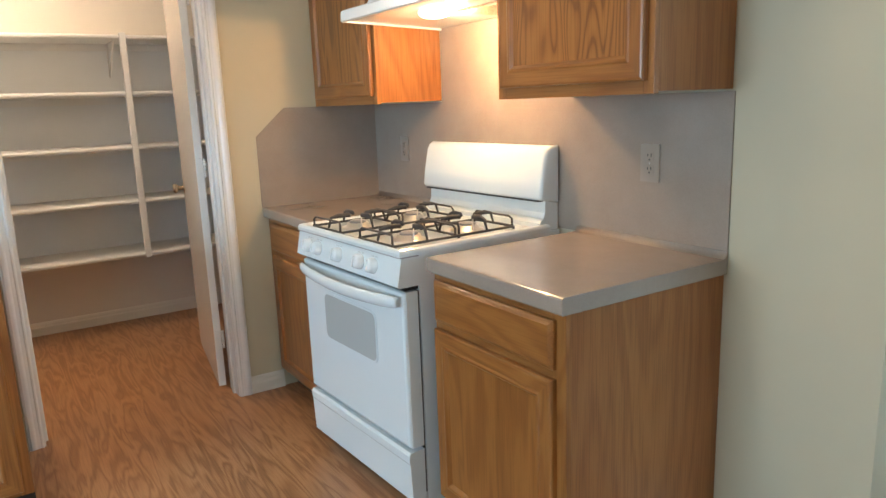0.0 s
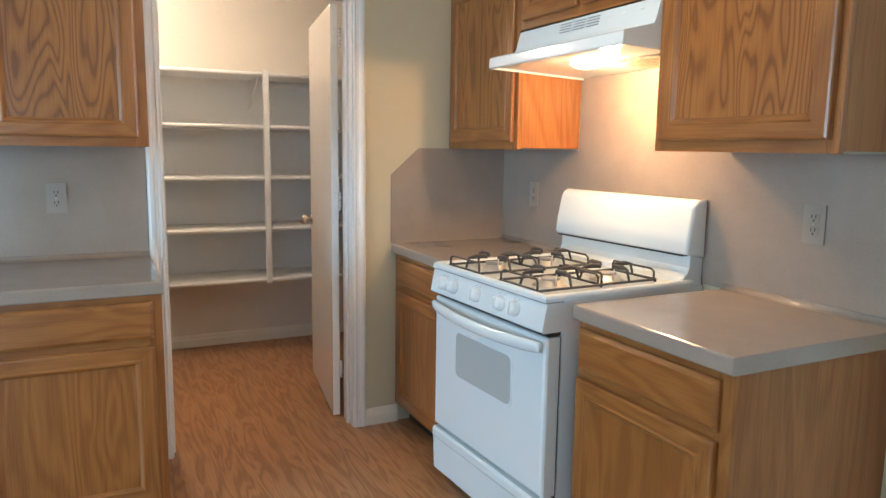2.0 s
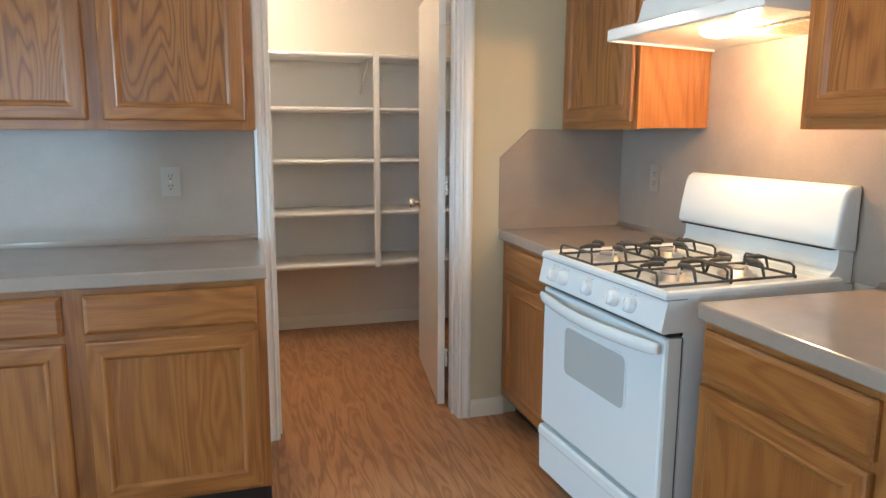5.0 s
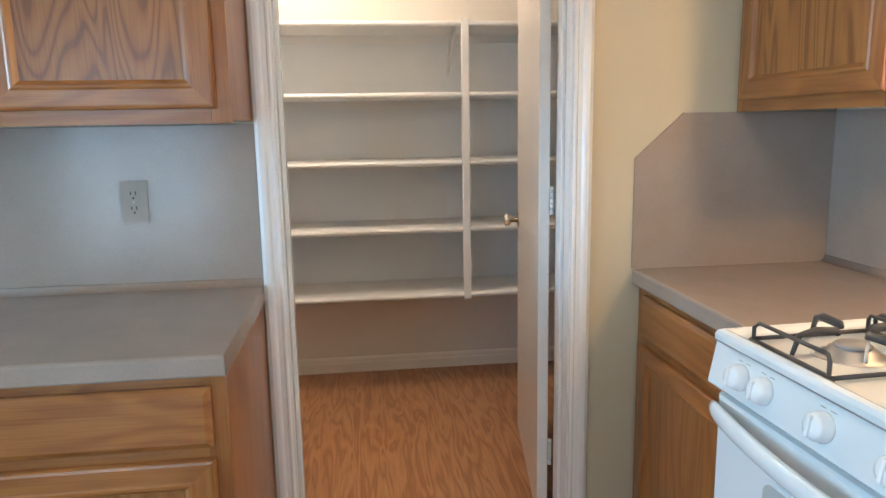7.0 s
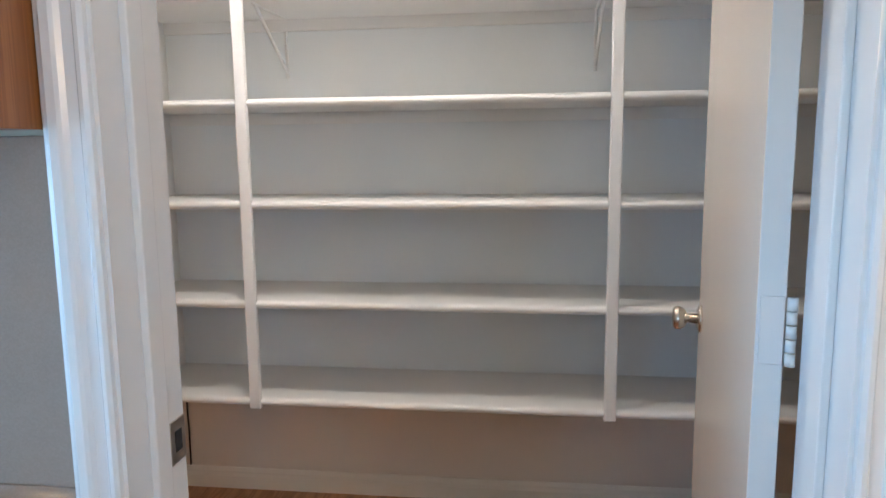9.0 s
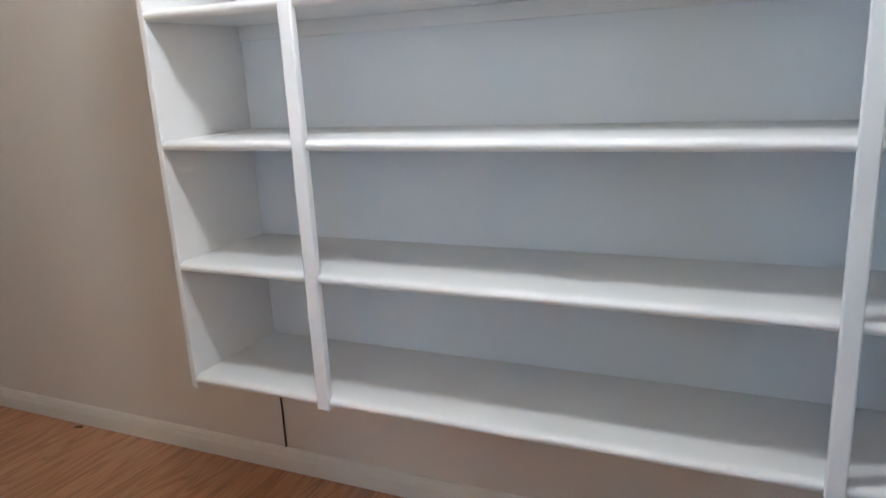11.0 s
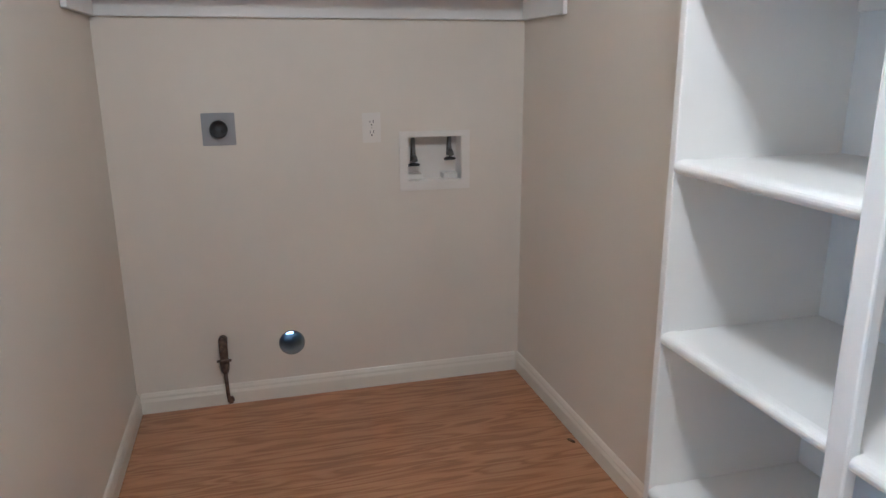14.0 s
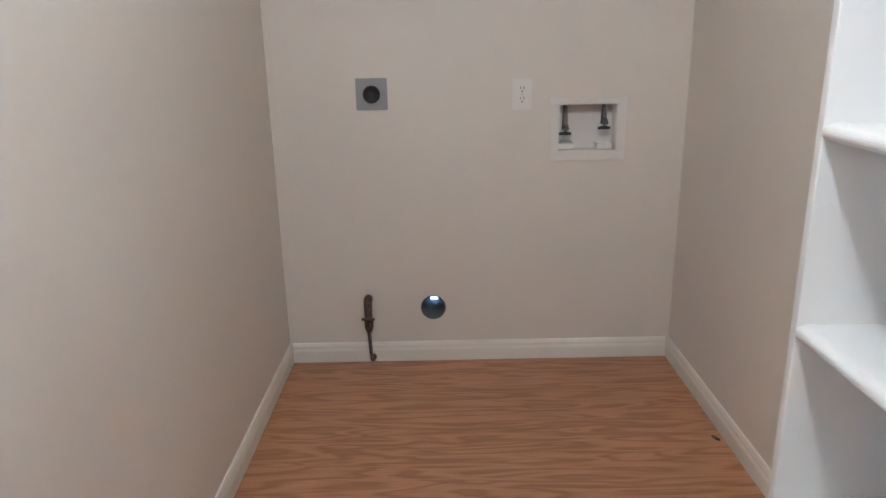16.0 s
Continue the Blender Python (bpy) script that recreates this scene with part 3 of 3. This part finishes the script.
    # burners and grates
    for gx in (w * 0.26, w * 0.74):
        for gy in (-0.56, -0.308):
            b = part("burner", lathe(bmesh.new(), [(0, 0.916), (0.062, 0.9175), (0.06, 0.921), (0.045, 0.922), (0.04, 0.936), (0.0, 0.937)], pose(gx, gy, 0)), alu, s, "aluminium gas burner")
            part("cap", lathe(bmesh.new(), [(0, 0.936), (0.032, 0.937), (0.033, 0.941), (0.028, 0.945), (0, 0.946)], pose(gx, gy, 0), 20), plate_grey, b)
            part("igniter", tube(bmesh.new(), [(gx + 0.045, gy - 0.01, 0.92), (gx + 0.045, gy - 0.01, 0.945), (gx + 0.048, gy - 0.01, 0.962)], [0.004, 0.003, 0.0015], 8), plate_white, b)
        g = part("grate", grate_frame(gx), iron, s, "dark iron pan grate")
        for gy in (-0.56, -0.308):
            for dx, dy in ((1, 0), (-1, 0), (0, 1), (0, -1)):
                r0, r1 = (0.112 if dx else 0.123), 0.036
                pts = [(gx + dx * r0, gy + dy * r0, 0.93), (gx + dx * (r0 - 0.012), gy + dy * (r0 - 0.012), 0.966), (gx + dx * 0.08, gy + dy * 0.08, 0.971), (gx + dx * r1, gy + dy * r1, 0.969), (gx + dx * (r1 - 0.004), gy + dy * (r1 - 0.004), 0.962)]
                bm = tube(bmesh.new(), pts, [0.004, 0.0055, 0.009, 0.008, 0.005], 8)
                part("finger", bm, iron, g)
    return s


def ring_loft_top(x0, x1, y0, y1, profile):
    bm = bmesh.new()
    rings = [[bm.verts.new(p) for p in ((x0 + i, y0 + i, z), (x1 - i, y0 + i, z), (x1 - i, y1 - i, z), (x0 + i, y1 - i, z))] for i, z in profile]
    for a, b in zip(rings, rings[1:]):
        for k in range(4):
            bm.faces.new((a[k], a[(k + 1) % 4], b[(k + 1) % 4], b[k]))
    bm.faces.new(rings[-1])
    bmesh.ops.recalc_face_normals(bm, faces=bm.faces)
    return bm


def rounded_slab(x0, x1, z0, z1, r, ya, yb):
    pts = []
    for cx, cz, a0 in ((x1 - r, z1 - r, 0), (x0 + r, z1 - r, 90), (x0 + r, z0 + r, 180), (x1 - r, z0 + r, 270)):
        pts += [(cx + r * math.cos(radians(a0 + 15 * k)), cz + r * math.sin(radians(a0 + 15 * k))) for k in range(7)]
    return prism(bmesh.new(), pts, 1, ya, yb)


def grate_frame(gx):
    bm = bmesh.new()
    hx, ya, yb, z = 0.112, -0.69, -0.185, 0.927
    loop = [(gx - hx, ya, z), (gx + hx, ya, z), (gx + hx, yb, z), (gx - hx, yb, z)]
    for a, b in zip(loop, loop[1:] + loop[:1]):
        tube(bm, [a, b], 0.0045, 8)
    tube(bm, [(gx - hx, -0.432, z), (gx + hx, -0.432, z)], 0.0045, 8)
    # upturned loops at front and back, feet at the corners
    for y, s in ((ya, 1), (yb, -1), (-0.44, -1), (-0.424, 1)):
        x = hx * 0.93
        tube(bm, [(gx - x, y, z), (gx - x, y, z + 0.026), (gx - x + 0.01, y + s * 0.004, z + 0.036), (gx + x - 0.01, y + s * 0.004, z + 0.036), (gx + x, y, z + 0.026), (gx + x, y, z)], 0.004, 8)
    for x in (gx - hx, gx + hx):
        for y in (ya, -0.432, yb):
            tube(bm, [(x, y, z), (x, y, 0.9185)], 0.0045, 8)
    return bm


build_stove(pose(-0.012, -0.656, 0, 0, 0, -87.3), 0.731)


# ---- range hood ----
def build_hood(m, w):
    h = thing("range_hood", m, "white enamel range hood with its lamp lit", "range hood")
    zt, zb = 1.85, 1.69
    out = [(-0.006, zt), (-0.31, zt), (-0.325, zt - 0.006), (-0.345, 1.775), (-0.352, 1.762), (-0.462, 1.735), (-0.468, 1.73), (-0.47, zb + 0.004), (-0.462, zb), (-0.455, zb + 0.003), (-0.452, 1.72), (-0.345, 1.745), (-0.3, 1.79), (-0.006, 1.79)]
    part("shell", prism(bmesh.new(), out, 0, 0.012, w - 0.012), enamel, h)
    side = [(-0.006, zt), (-0.31, zt), (-0.325, zt - 0.006), (-0.345, 1.775), (-0.352, 1.762), (-0.462, 1.735), (-0.468, 1.73), (-0.47, zb + 0.004), (-0.462, zb), (-0.006, zb - 0.02)]
    for a, b in ((0.0, 0.0118), (w - 0.0118, w)):
        part("end_panel", prism(bmesh.new(), side, 0, a, b), enamel, h)
    # underside pan, sloping a little down to the back
    part("underside", prism(bmesh.new(), [(-0.45, zb + 0.006), (-0.45, zb + 0.01), (-0.007, zb - 0.008), (-0.007, zb - 0.012)], 0, 0.0125, w - 0.0125), enamel, h)
    # louvres in the front
    slope = math.degrees(math.atan2(0.02, 0.069))
    for gx in (0.4, 0.5, 0.6):
        for k in range(4):
            z = 1.832 - 0.010 * k
            y = -0.3265 - (1.844 - z) * 0.29
            part("vent_slot", B(w * gx - 0.033, w * gx + 0.033, y - 0.0012, y + 0.002, z - 0.0016, z + 0.0016), plate_grey, h)
    for gx in (0.7, 0.8, 0.9):
        part("switch_mark", B(w * gx - 0.012, w * gx + 0.012, -0.3345, -0.333, 1.817, 1.821), knob_white, h)
    lens = bmesh.new()
    bmesh.ops.create_uvsphere(lens, u_segments=24, v_segments=12, radius=1, matrix=Matrix.Translation((w * 0.5, -0.285, zb + 0.002)) @ Matrix.Diagonal((0.085, 0.055, 0.026, 1)))
    for f in lens.faces:
        f.smooth = True
    part("lamp_lens", lens, lamp_glass, h, "glowing lamp cover")
    part("grease_filter", B(w * 0.58, w * 0.96, -0.25, -0.05, zb - 0.014, zb - 0.0035, bevel=0.002), filter_mesh, h, "greasy aluminium mesh filter")
    return h


build_hood(STOVE_SIDE(-0.64), 0.806)


# ---- sockets ----
def outlet(name, m, material, label):
    o = thing(name, m, label, "outlet", "wall sockets")
    part("cover_plate", rounded_slab(-0.036, 0.036, -0.058, 0.058, 0.004, 0, -0.005), material, o)
    for z in (-0.02, 0.02):
        f = part("socket_face", rounded_slab(-0.017, 0.017, z - 0.014, z + 0.014, 0.01, -0.004, -0.0065), material, o)
        for x, hh in ((-0.0065, 0.0045), (0.0065, 0.0055)):
            part("slot", B(x - 0.0013, x + 0.0013, -0.0072, -0.006, z - hh + 0.004, z + hh + 0.004), rubber, f)
        part("slot", B(-0.0025, 0.0025, -0.0072, -0.006, z - 0.011, z - 0.006), rubber, f)
    part("screw", lathe(bmesh.new(), [(0, 0), (0.0033, 0.0004), (0.002, 0.0014), (0, 0.0015)], pose(0, -0.005, 0, 90), 10), steel, o)
    return o


a = outlet("outlet", pose(-2.057, -0.006, 1.156), plate_ivory, "taupe double socket in a laminate splashback")
copy_thing(a, pose(-0.006, -0.3, 1.158, 0, 0, -90))
copy_thing(a, pose(-0.006, -1.793, 1.164, 0, 0, -90))
outlet("outlet", pose(END, 1.142, 1.103, 0, 0, 90), plate_white, "white double socket on the laundry wall")


# ---- pantry shelves ----
def build_shelves():
    x0, x1, yf, yb = -2.54, -0.02, 1.41, BACK - 0.001
    u = thing("shelf_unit", pose((x0 + x1) / 2, BACK, 0.48), "white painted wall-hung pantry shelving with rounded shelf edges", "shelf")
    inv = u.matrix_world.inverted()

    def p(name, bm, mats=shelf_white, label="", parent=u):
        bm.transform(inv)
        return part(name, bm, mats, parent, label)

    p("side_panel", B(x0, x0 + 0.019, yf + 0.002, yb, 0.475, 1.84, bevel=0.002))
    p("side_panel", B(x1 - 0.019, x1, yf + 0.002, yb, 0.475, 1.84, bevel=0.002))
    posts = ((-2.108, -2.07), (-0.937, -0.9))
    for a, b in posts:
        p("post", B(a, b, yf - 0.004, yf + 0.018, 0.478, 1.845, bevel=0.004))
    zs = (0.5, 0.835, 1.165, 1.49, 1.82)
    for z in zs:
        t = 0.0125
        nose = [(yf + 0.03, z - t), (yb, z - t), (yb, z + t), (yf + 0.03, z + t)] + [(yf + 0.03 - 0.0105 * math.sin(radians(a)), z + t * math.cos(radians(a))) for a in range(20, 180, 20)]
        p("shelf_board", prism(bmesh.new(), nose, 0, x0 + 0.0195, x1 - 0.0195))
        # front lip stands between the posts
        for a, b in ((x0 + 0.0195, posts[0][0]), (posts[0][1], posts[1][0]), (posts[1][1], x1 - 0.0195)):
            lip = [(yf + 0.034 - 0.034 * math.sin(radians(t0)) ** 0.6, z + 0.0145 * math.cos(radians(t0))) for t0 in range(0, 181, 15)]
            p("lip", prism(bmesh.new(), lip, 0, a + 0.0005, b - 0.0005))
        p("cleat", B(x0 + 0.02, x1 - 0.02, yb - 0.012, yb, z - 0.055, z - 0.013))
    # cool white back of each bay, a thin panel over the wall
    for za, zb in zip(zs, zs[1:]):
        p("back_panel", B(x0 + 0.0195, x1 - 0.0195, yb - 0.004, yb, za + 0.0128, zb - 0.0555), shelf_back)
    # folding strut that carries the top shelf
    p("bracket", tube(tube(bmesh.new(), [(-2.055, yf + 0.07, 1.806), (-2.055, yb - 0.006, 1.62)], 0.006, 8), [(-2.055, yb - 0.006, 1.6), (-2.055, yb - 0.006, 1.807), (-2.055, yf + 0.05, 1.807)], 0.006, 8), label="white painted shelf strut")
    p("bracket", tube(tube(bmesh.new(), [(-0.955, yf + 0.07, 1.806), (-0.955, yb - 0.01, 1.62)], 0.006, 8), [(-0.955, yb - 0.01, 1.6), (-0.955, yb - 0.01, 1.807), (-0.955, yf + 0.05, 1.807)], 0.006, 8), label="white painted shelf strut")
    return u


build_shelves()

# ---- laundry fittings ----
sh = thing("laundry_shelf", pose(END, 0.96, 1.51), "white painted shelf board on side cleats above the laundry hook-ups", "shelf")
inv = sh.matrix_world.inverted()
for name, bm in (("board", B(END + 0.001, END + 0.3, FACE_L + 0.002, BACK - 0.002, 1.632, 1.651, bevel=0.003)), ("cleat", B(END + 0.019, END + 0.4, BACK - 0.02, BACK - 0.001, 1.51, 1.63, bevel=0.004)), ("cleat", B(END + 0.019, END + 0.4, FACE_L + 0.001, FACE_L + 0.02, 1.51, 1.63, bevel=0.004)), ("cleat", B(END + 0.0005, END + 0.018, FACE_L + 0.002, BACK - 0.002, 1.51, 1.63, bevel=0.004))):
    bm.transform(inv)
    part(name, bm, shelf_white, sh)

dr = thing("dryer_socket", pose(END, 0.567, 1.113, 0, 0, 90), "square grey metal plate with a round black dryer socket", "outlet")
part("cover_plate", rounded_slab(-0.06, 0.06, -0.06, 0.06, 0.004, 0, -0.005), plate_grey, dr)
part("socket", lathe(bmesh.new(), [(0, 0), (0.033, 0), (0.033, 0.01), (0.029, 0.012), (0.027, 0.006), (0, 0.0055)], pose(0, -0.005, 0, 90)), rubber, dr, "round black socket")
for a in (90, 210, 330):
    part("slot", B(0.013 * math.cos(radians(a)) - 0.003, 0.013 * math.cos(radians(a)) + 0.003, -0.0125, -0.0108, 0.013 * math.sin(radians(a)) - 0.005, 0.013 * math.sin(radians(a)) + 0.005), gap_dark, dr)

wb = thing("washer_box", pose(END, (WB[0] + WB[1]) / 2, (WB[2] + WB[3]) / 2, 0, 0, 90), "white recessed washing machine box with two taps", "water box")
hw, hh = (WB[1] - WB[0]) / 2, (WB[3] - WB[2]) / 2
for a, b, c, d in ((-hw - 0.034, hw + 0.034, -hh - 0.036, -hh), (-hw - 0.034, hw + 0.034, hh, hh + 0.022), (-hw - 0.034, -hw, -hh, hh), (hw, hw + 0.034, -hh, hh)):
    part("frame", B(a, b, -0.005, 0.0, c, d, bevel=0.0012), plate_white, wb)
part("back_panel", B(-hw, hw, 0.078, 0.082, -hh, hh), plate_white, wb)
for a, b, c, d in ((-hw + 0.0005, -hw + 0.003, -hh, hh), (hw - 0.003, hw - 0.0005, -hh, hh), (-hw + 0.003, hw - 0.003, -hh + 0.0005, -hh + 0.003), (-hw + 0.003, hw - 0.003, hh - 0.003, hh - 0.0005)):
    part("box_wall", B(a, b, -0.001, 0.078, c, d), plate_white, wb)
for x in (-hw + 0.03, hw - 0.045):
    z = 0.01 if x > 0 else -0.01
    t = part("tap", tube(bmesh.new(), [(x, 0.03, hh - 0.004), (x, 0.03, z + 0.03), (x, 0.03, z)], [0.008, 0.011, 0.013], 12), tap_metal, wb, "tarnished dark tap")
    part("spout", tube(bmesh.new(), [(x, 0.03, z + 0.02), (x, 0.008, z + 0.016), (x, -0.002, z + 0.004)], [0.01, 0.011, 0.012], 12), tap_metal, t)
    part("handle", tube(bmesh.new(), [(x - 0.024, 0.02, z - 0.016), (x, 0.02, z - 0.013), (x + 0.024, 0.02, z - 0.016)], [0.005, 0.008, 0.005], 8), rubber, t)
    part("drain_block", B(x - 0.027, x + 0.035, 0.02, 0.076, -hh + 0.004, -hh + 0.028, bevel=0.003), plate_white, wb)

gv = thing("gas_valve", pose(END, 0.515, 0.02, 0, 0, 90), "rusty gas valve and bent pipe beside the skirting board", "pipe")
part("stub", tube(bmesh.new(), [(0, 0.0, 0.262), (0, -0.028, 0.262), (0, -0.036, 0.25), (0, -0.037, 0.15)], [0.017, 0.018, 0.017, 0.015], 12), rust, gv)
part("lever", B(-0.028, 0.028, -0.062, -0.05, 0.186, 0.194, bevel=0.002), rust, gv)
part("valve_body", lathe(bmesh.new(), [(0, 0.13), (0.012, 0.131), (0.017, 0.145), (0.019, 0.18), (0.015, 0.2), (0.0, 0.201)], pose(0, -0.037, 0), 16), rust, gv)
part("pipe", tube(bmesh.new(), [(0, -0.037, 0.135), (0.002, -0.037, 0.07), (0.004, -0.036, 0.02), (0.012, -0.03, 0.006)], 0.0075, 10), rust, gv)
part("flare_nut", lathe(bmesh.new(), [(0, -0.012), (0.014, -0.011), (0.014, 0.011), (0, 0.012)], pose(0.012, -0.036, 0.01, 90), 6), rust, gv)

dv = thing("dryer_vent", pose(END, VENT[0], VENT[1], 0, 0, 90), "round dryer duct opening in the wall with daylight behind", "vent")
bm = bmesh.new()
r = VENT[2] - 0.0015
n = 32
rings = [[bm.verts.new((rr * math.cos(2 * math.pi * k / n), y, rr * math.sin(2 * math.pi * k / n))) for k in range(n)] for rr, y in ((r + 0.001, -0.002), (r, 0.0), (r, 0.3), (r - 0.002, 0.3), (r - 0.002, -0.002))]
for q, s in zip(rings, rings[1:] + rings[:1]):
    for k in range(n):
        bm.faces.new((q[k], q[(k + 1) % n], s[(k + 1) % n], s[k])).smooth = True
part("duct", bm, duct, dv, "foil lined duct")
# near-black disc added across the duct, standing in for its shaded depth
part("duct_depth_shade", lathe(bmesh.new(), [(0, 0), (r - 0.0025, 0), (r - 0.0025, 0.003), (0, 0.003)], pose(0, 0.225, 0, 90), 24), gap_dark, dv)
part("outer_gap", B(-0.016, 0.016, 0.2195, 0.2215, -0.047, -0.036), outside, dv, "daylight at the far end of the duct")

# loose ends
tagged(solid("cable", tube(bmesh.new(), [(-2.527, BACK - 0.004, 0.475), (-2.528, BACK - 0.0045, 0.3), (-2.526, BACK - 0.004, 0.235), (-2.527, BACK - 0.0045, 0.088)], 0.0035, 8), rubber, kind=""), "thin dark cable stapled to the wall under the shelving", "cable")
chip = bmesh.new()
bmesh.ops.create_icosphere(chip, subdivisions=2, radius=1, matrix=pose(-3.53, 1.738, 0.004, 0, 0, 30) @ Matrix.Diagonal((0.02, 0.008, 0.004, 1)))
for v in chip.verts:
    v.co += 0.003 * noise.noise_vector(v.co * 60)
    v.co.z = max(v.co.z, 0.0005)
tagged(solid("wood_chip", chip, rust, kind=""), "small dark brown chip lying on the floor", "debris")

cl = thing("ceiling_light", pose(-1.75, 0.95, H), "unseen round frosted glass ceiling light, lit", "ceiling light")
part("base", lathe(bmesh.new(), [(0, 0), (0.13, 0), (0.13, -0.02), (0.12, -0.03), (0, -0.03)], pose(0, 0, 0)), trim_white, cl)
part("shade", lathe(bmesh.new(), [(0.118, -0.03), (0.12, -0.04), (0.1, -0.075), (0.06, -0.095), (0.0, -0.1)], pose(0, 0, 0)), dome_glass, cl, "glowing frosted dome").visible_shadow = False
# unseen fixture added round the warm kitchen fill
cl = thing("ceiling_light", pose(-0.98, -1.6, H), "unseen round frosted glass ceiling light, lit", "ceiling light")
part("base", lathe(bmesh.new(), [(0, 0), (0.15, 0), (0.15, -0.02), (0.14, -0.03), (0, -0.03)], pose(0, 0, 0)), trim_white, cl)
part("shade", lathe(bmesh.new(), [(0.138, -0.03), (0.14, -0.04), (0.12, -0.08), (0.07, -0.105), (0.0, -0.11)], pose(0, 0, 0)), dome_glass, cl, "glowing frosted dome").visible_shadow = False
# unseen fixture added round the warm rear fill
cl = thing("ceiling_light", pose(-1.6, -4.3, H), "unseen round frosted glass ceiling light, lit", "ceiling light")
part("base", lathe(bmesh.new(), [(0, 0), (0.15, 0), (0.15, -0.02), (0.14, -0.03), (0, -0.03)], pose(0, 0, 0)), trim_white, cl)
part("shade", lathe(bmesh.new(), [(0.138, -0.03), (0.14, -0.04), (0.12, -0.08), (0.07, -0.105), (0.0, -0.11)], pose(0, 0, 0)), dome_glass, cl, "glowing frosted dome").visible_shadow = False
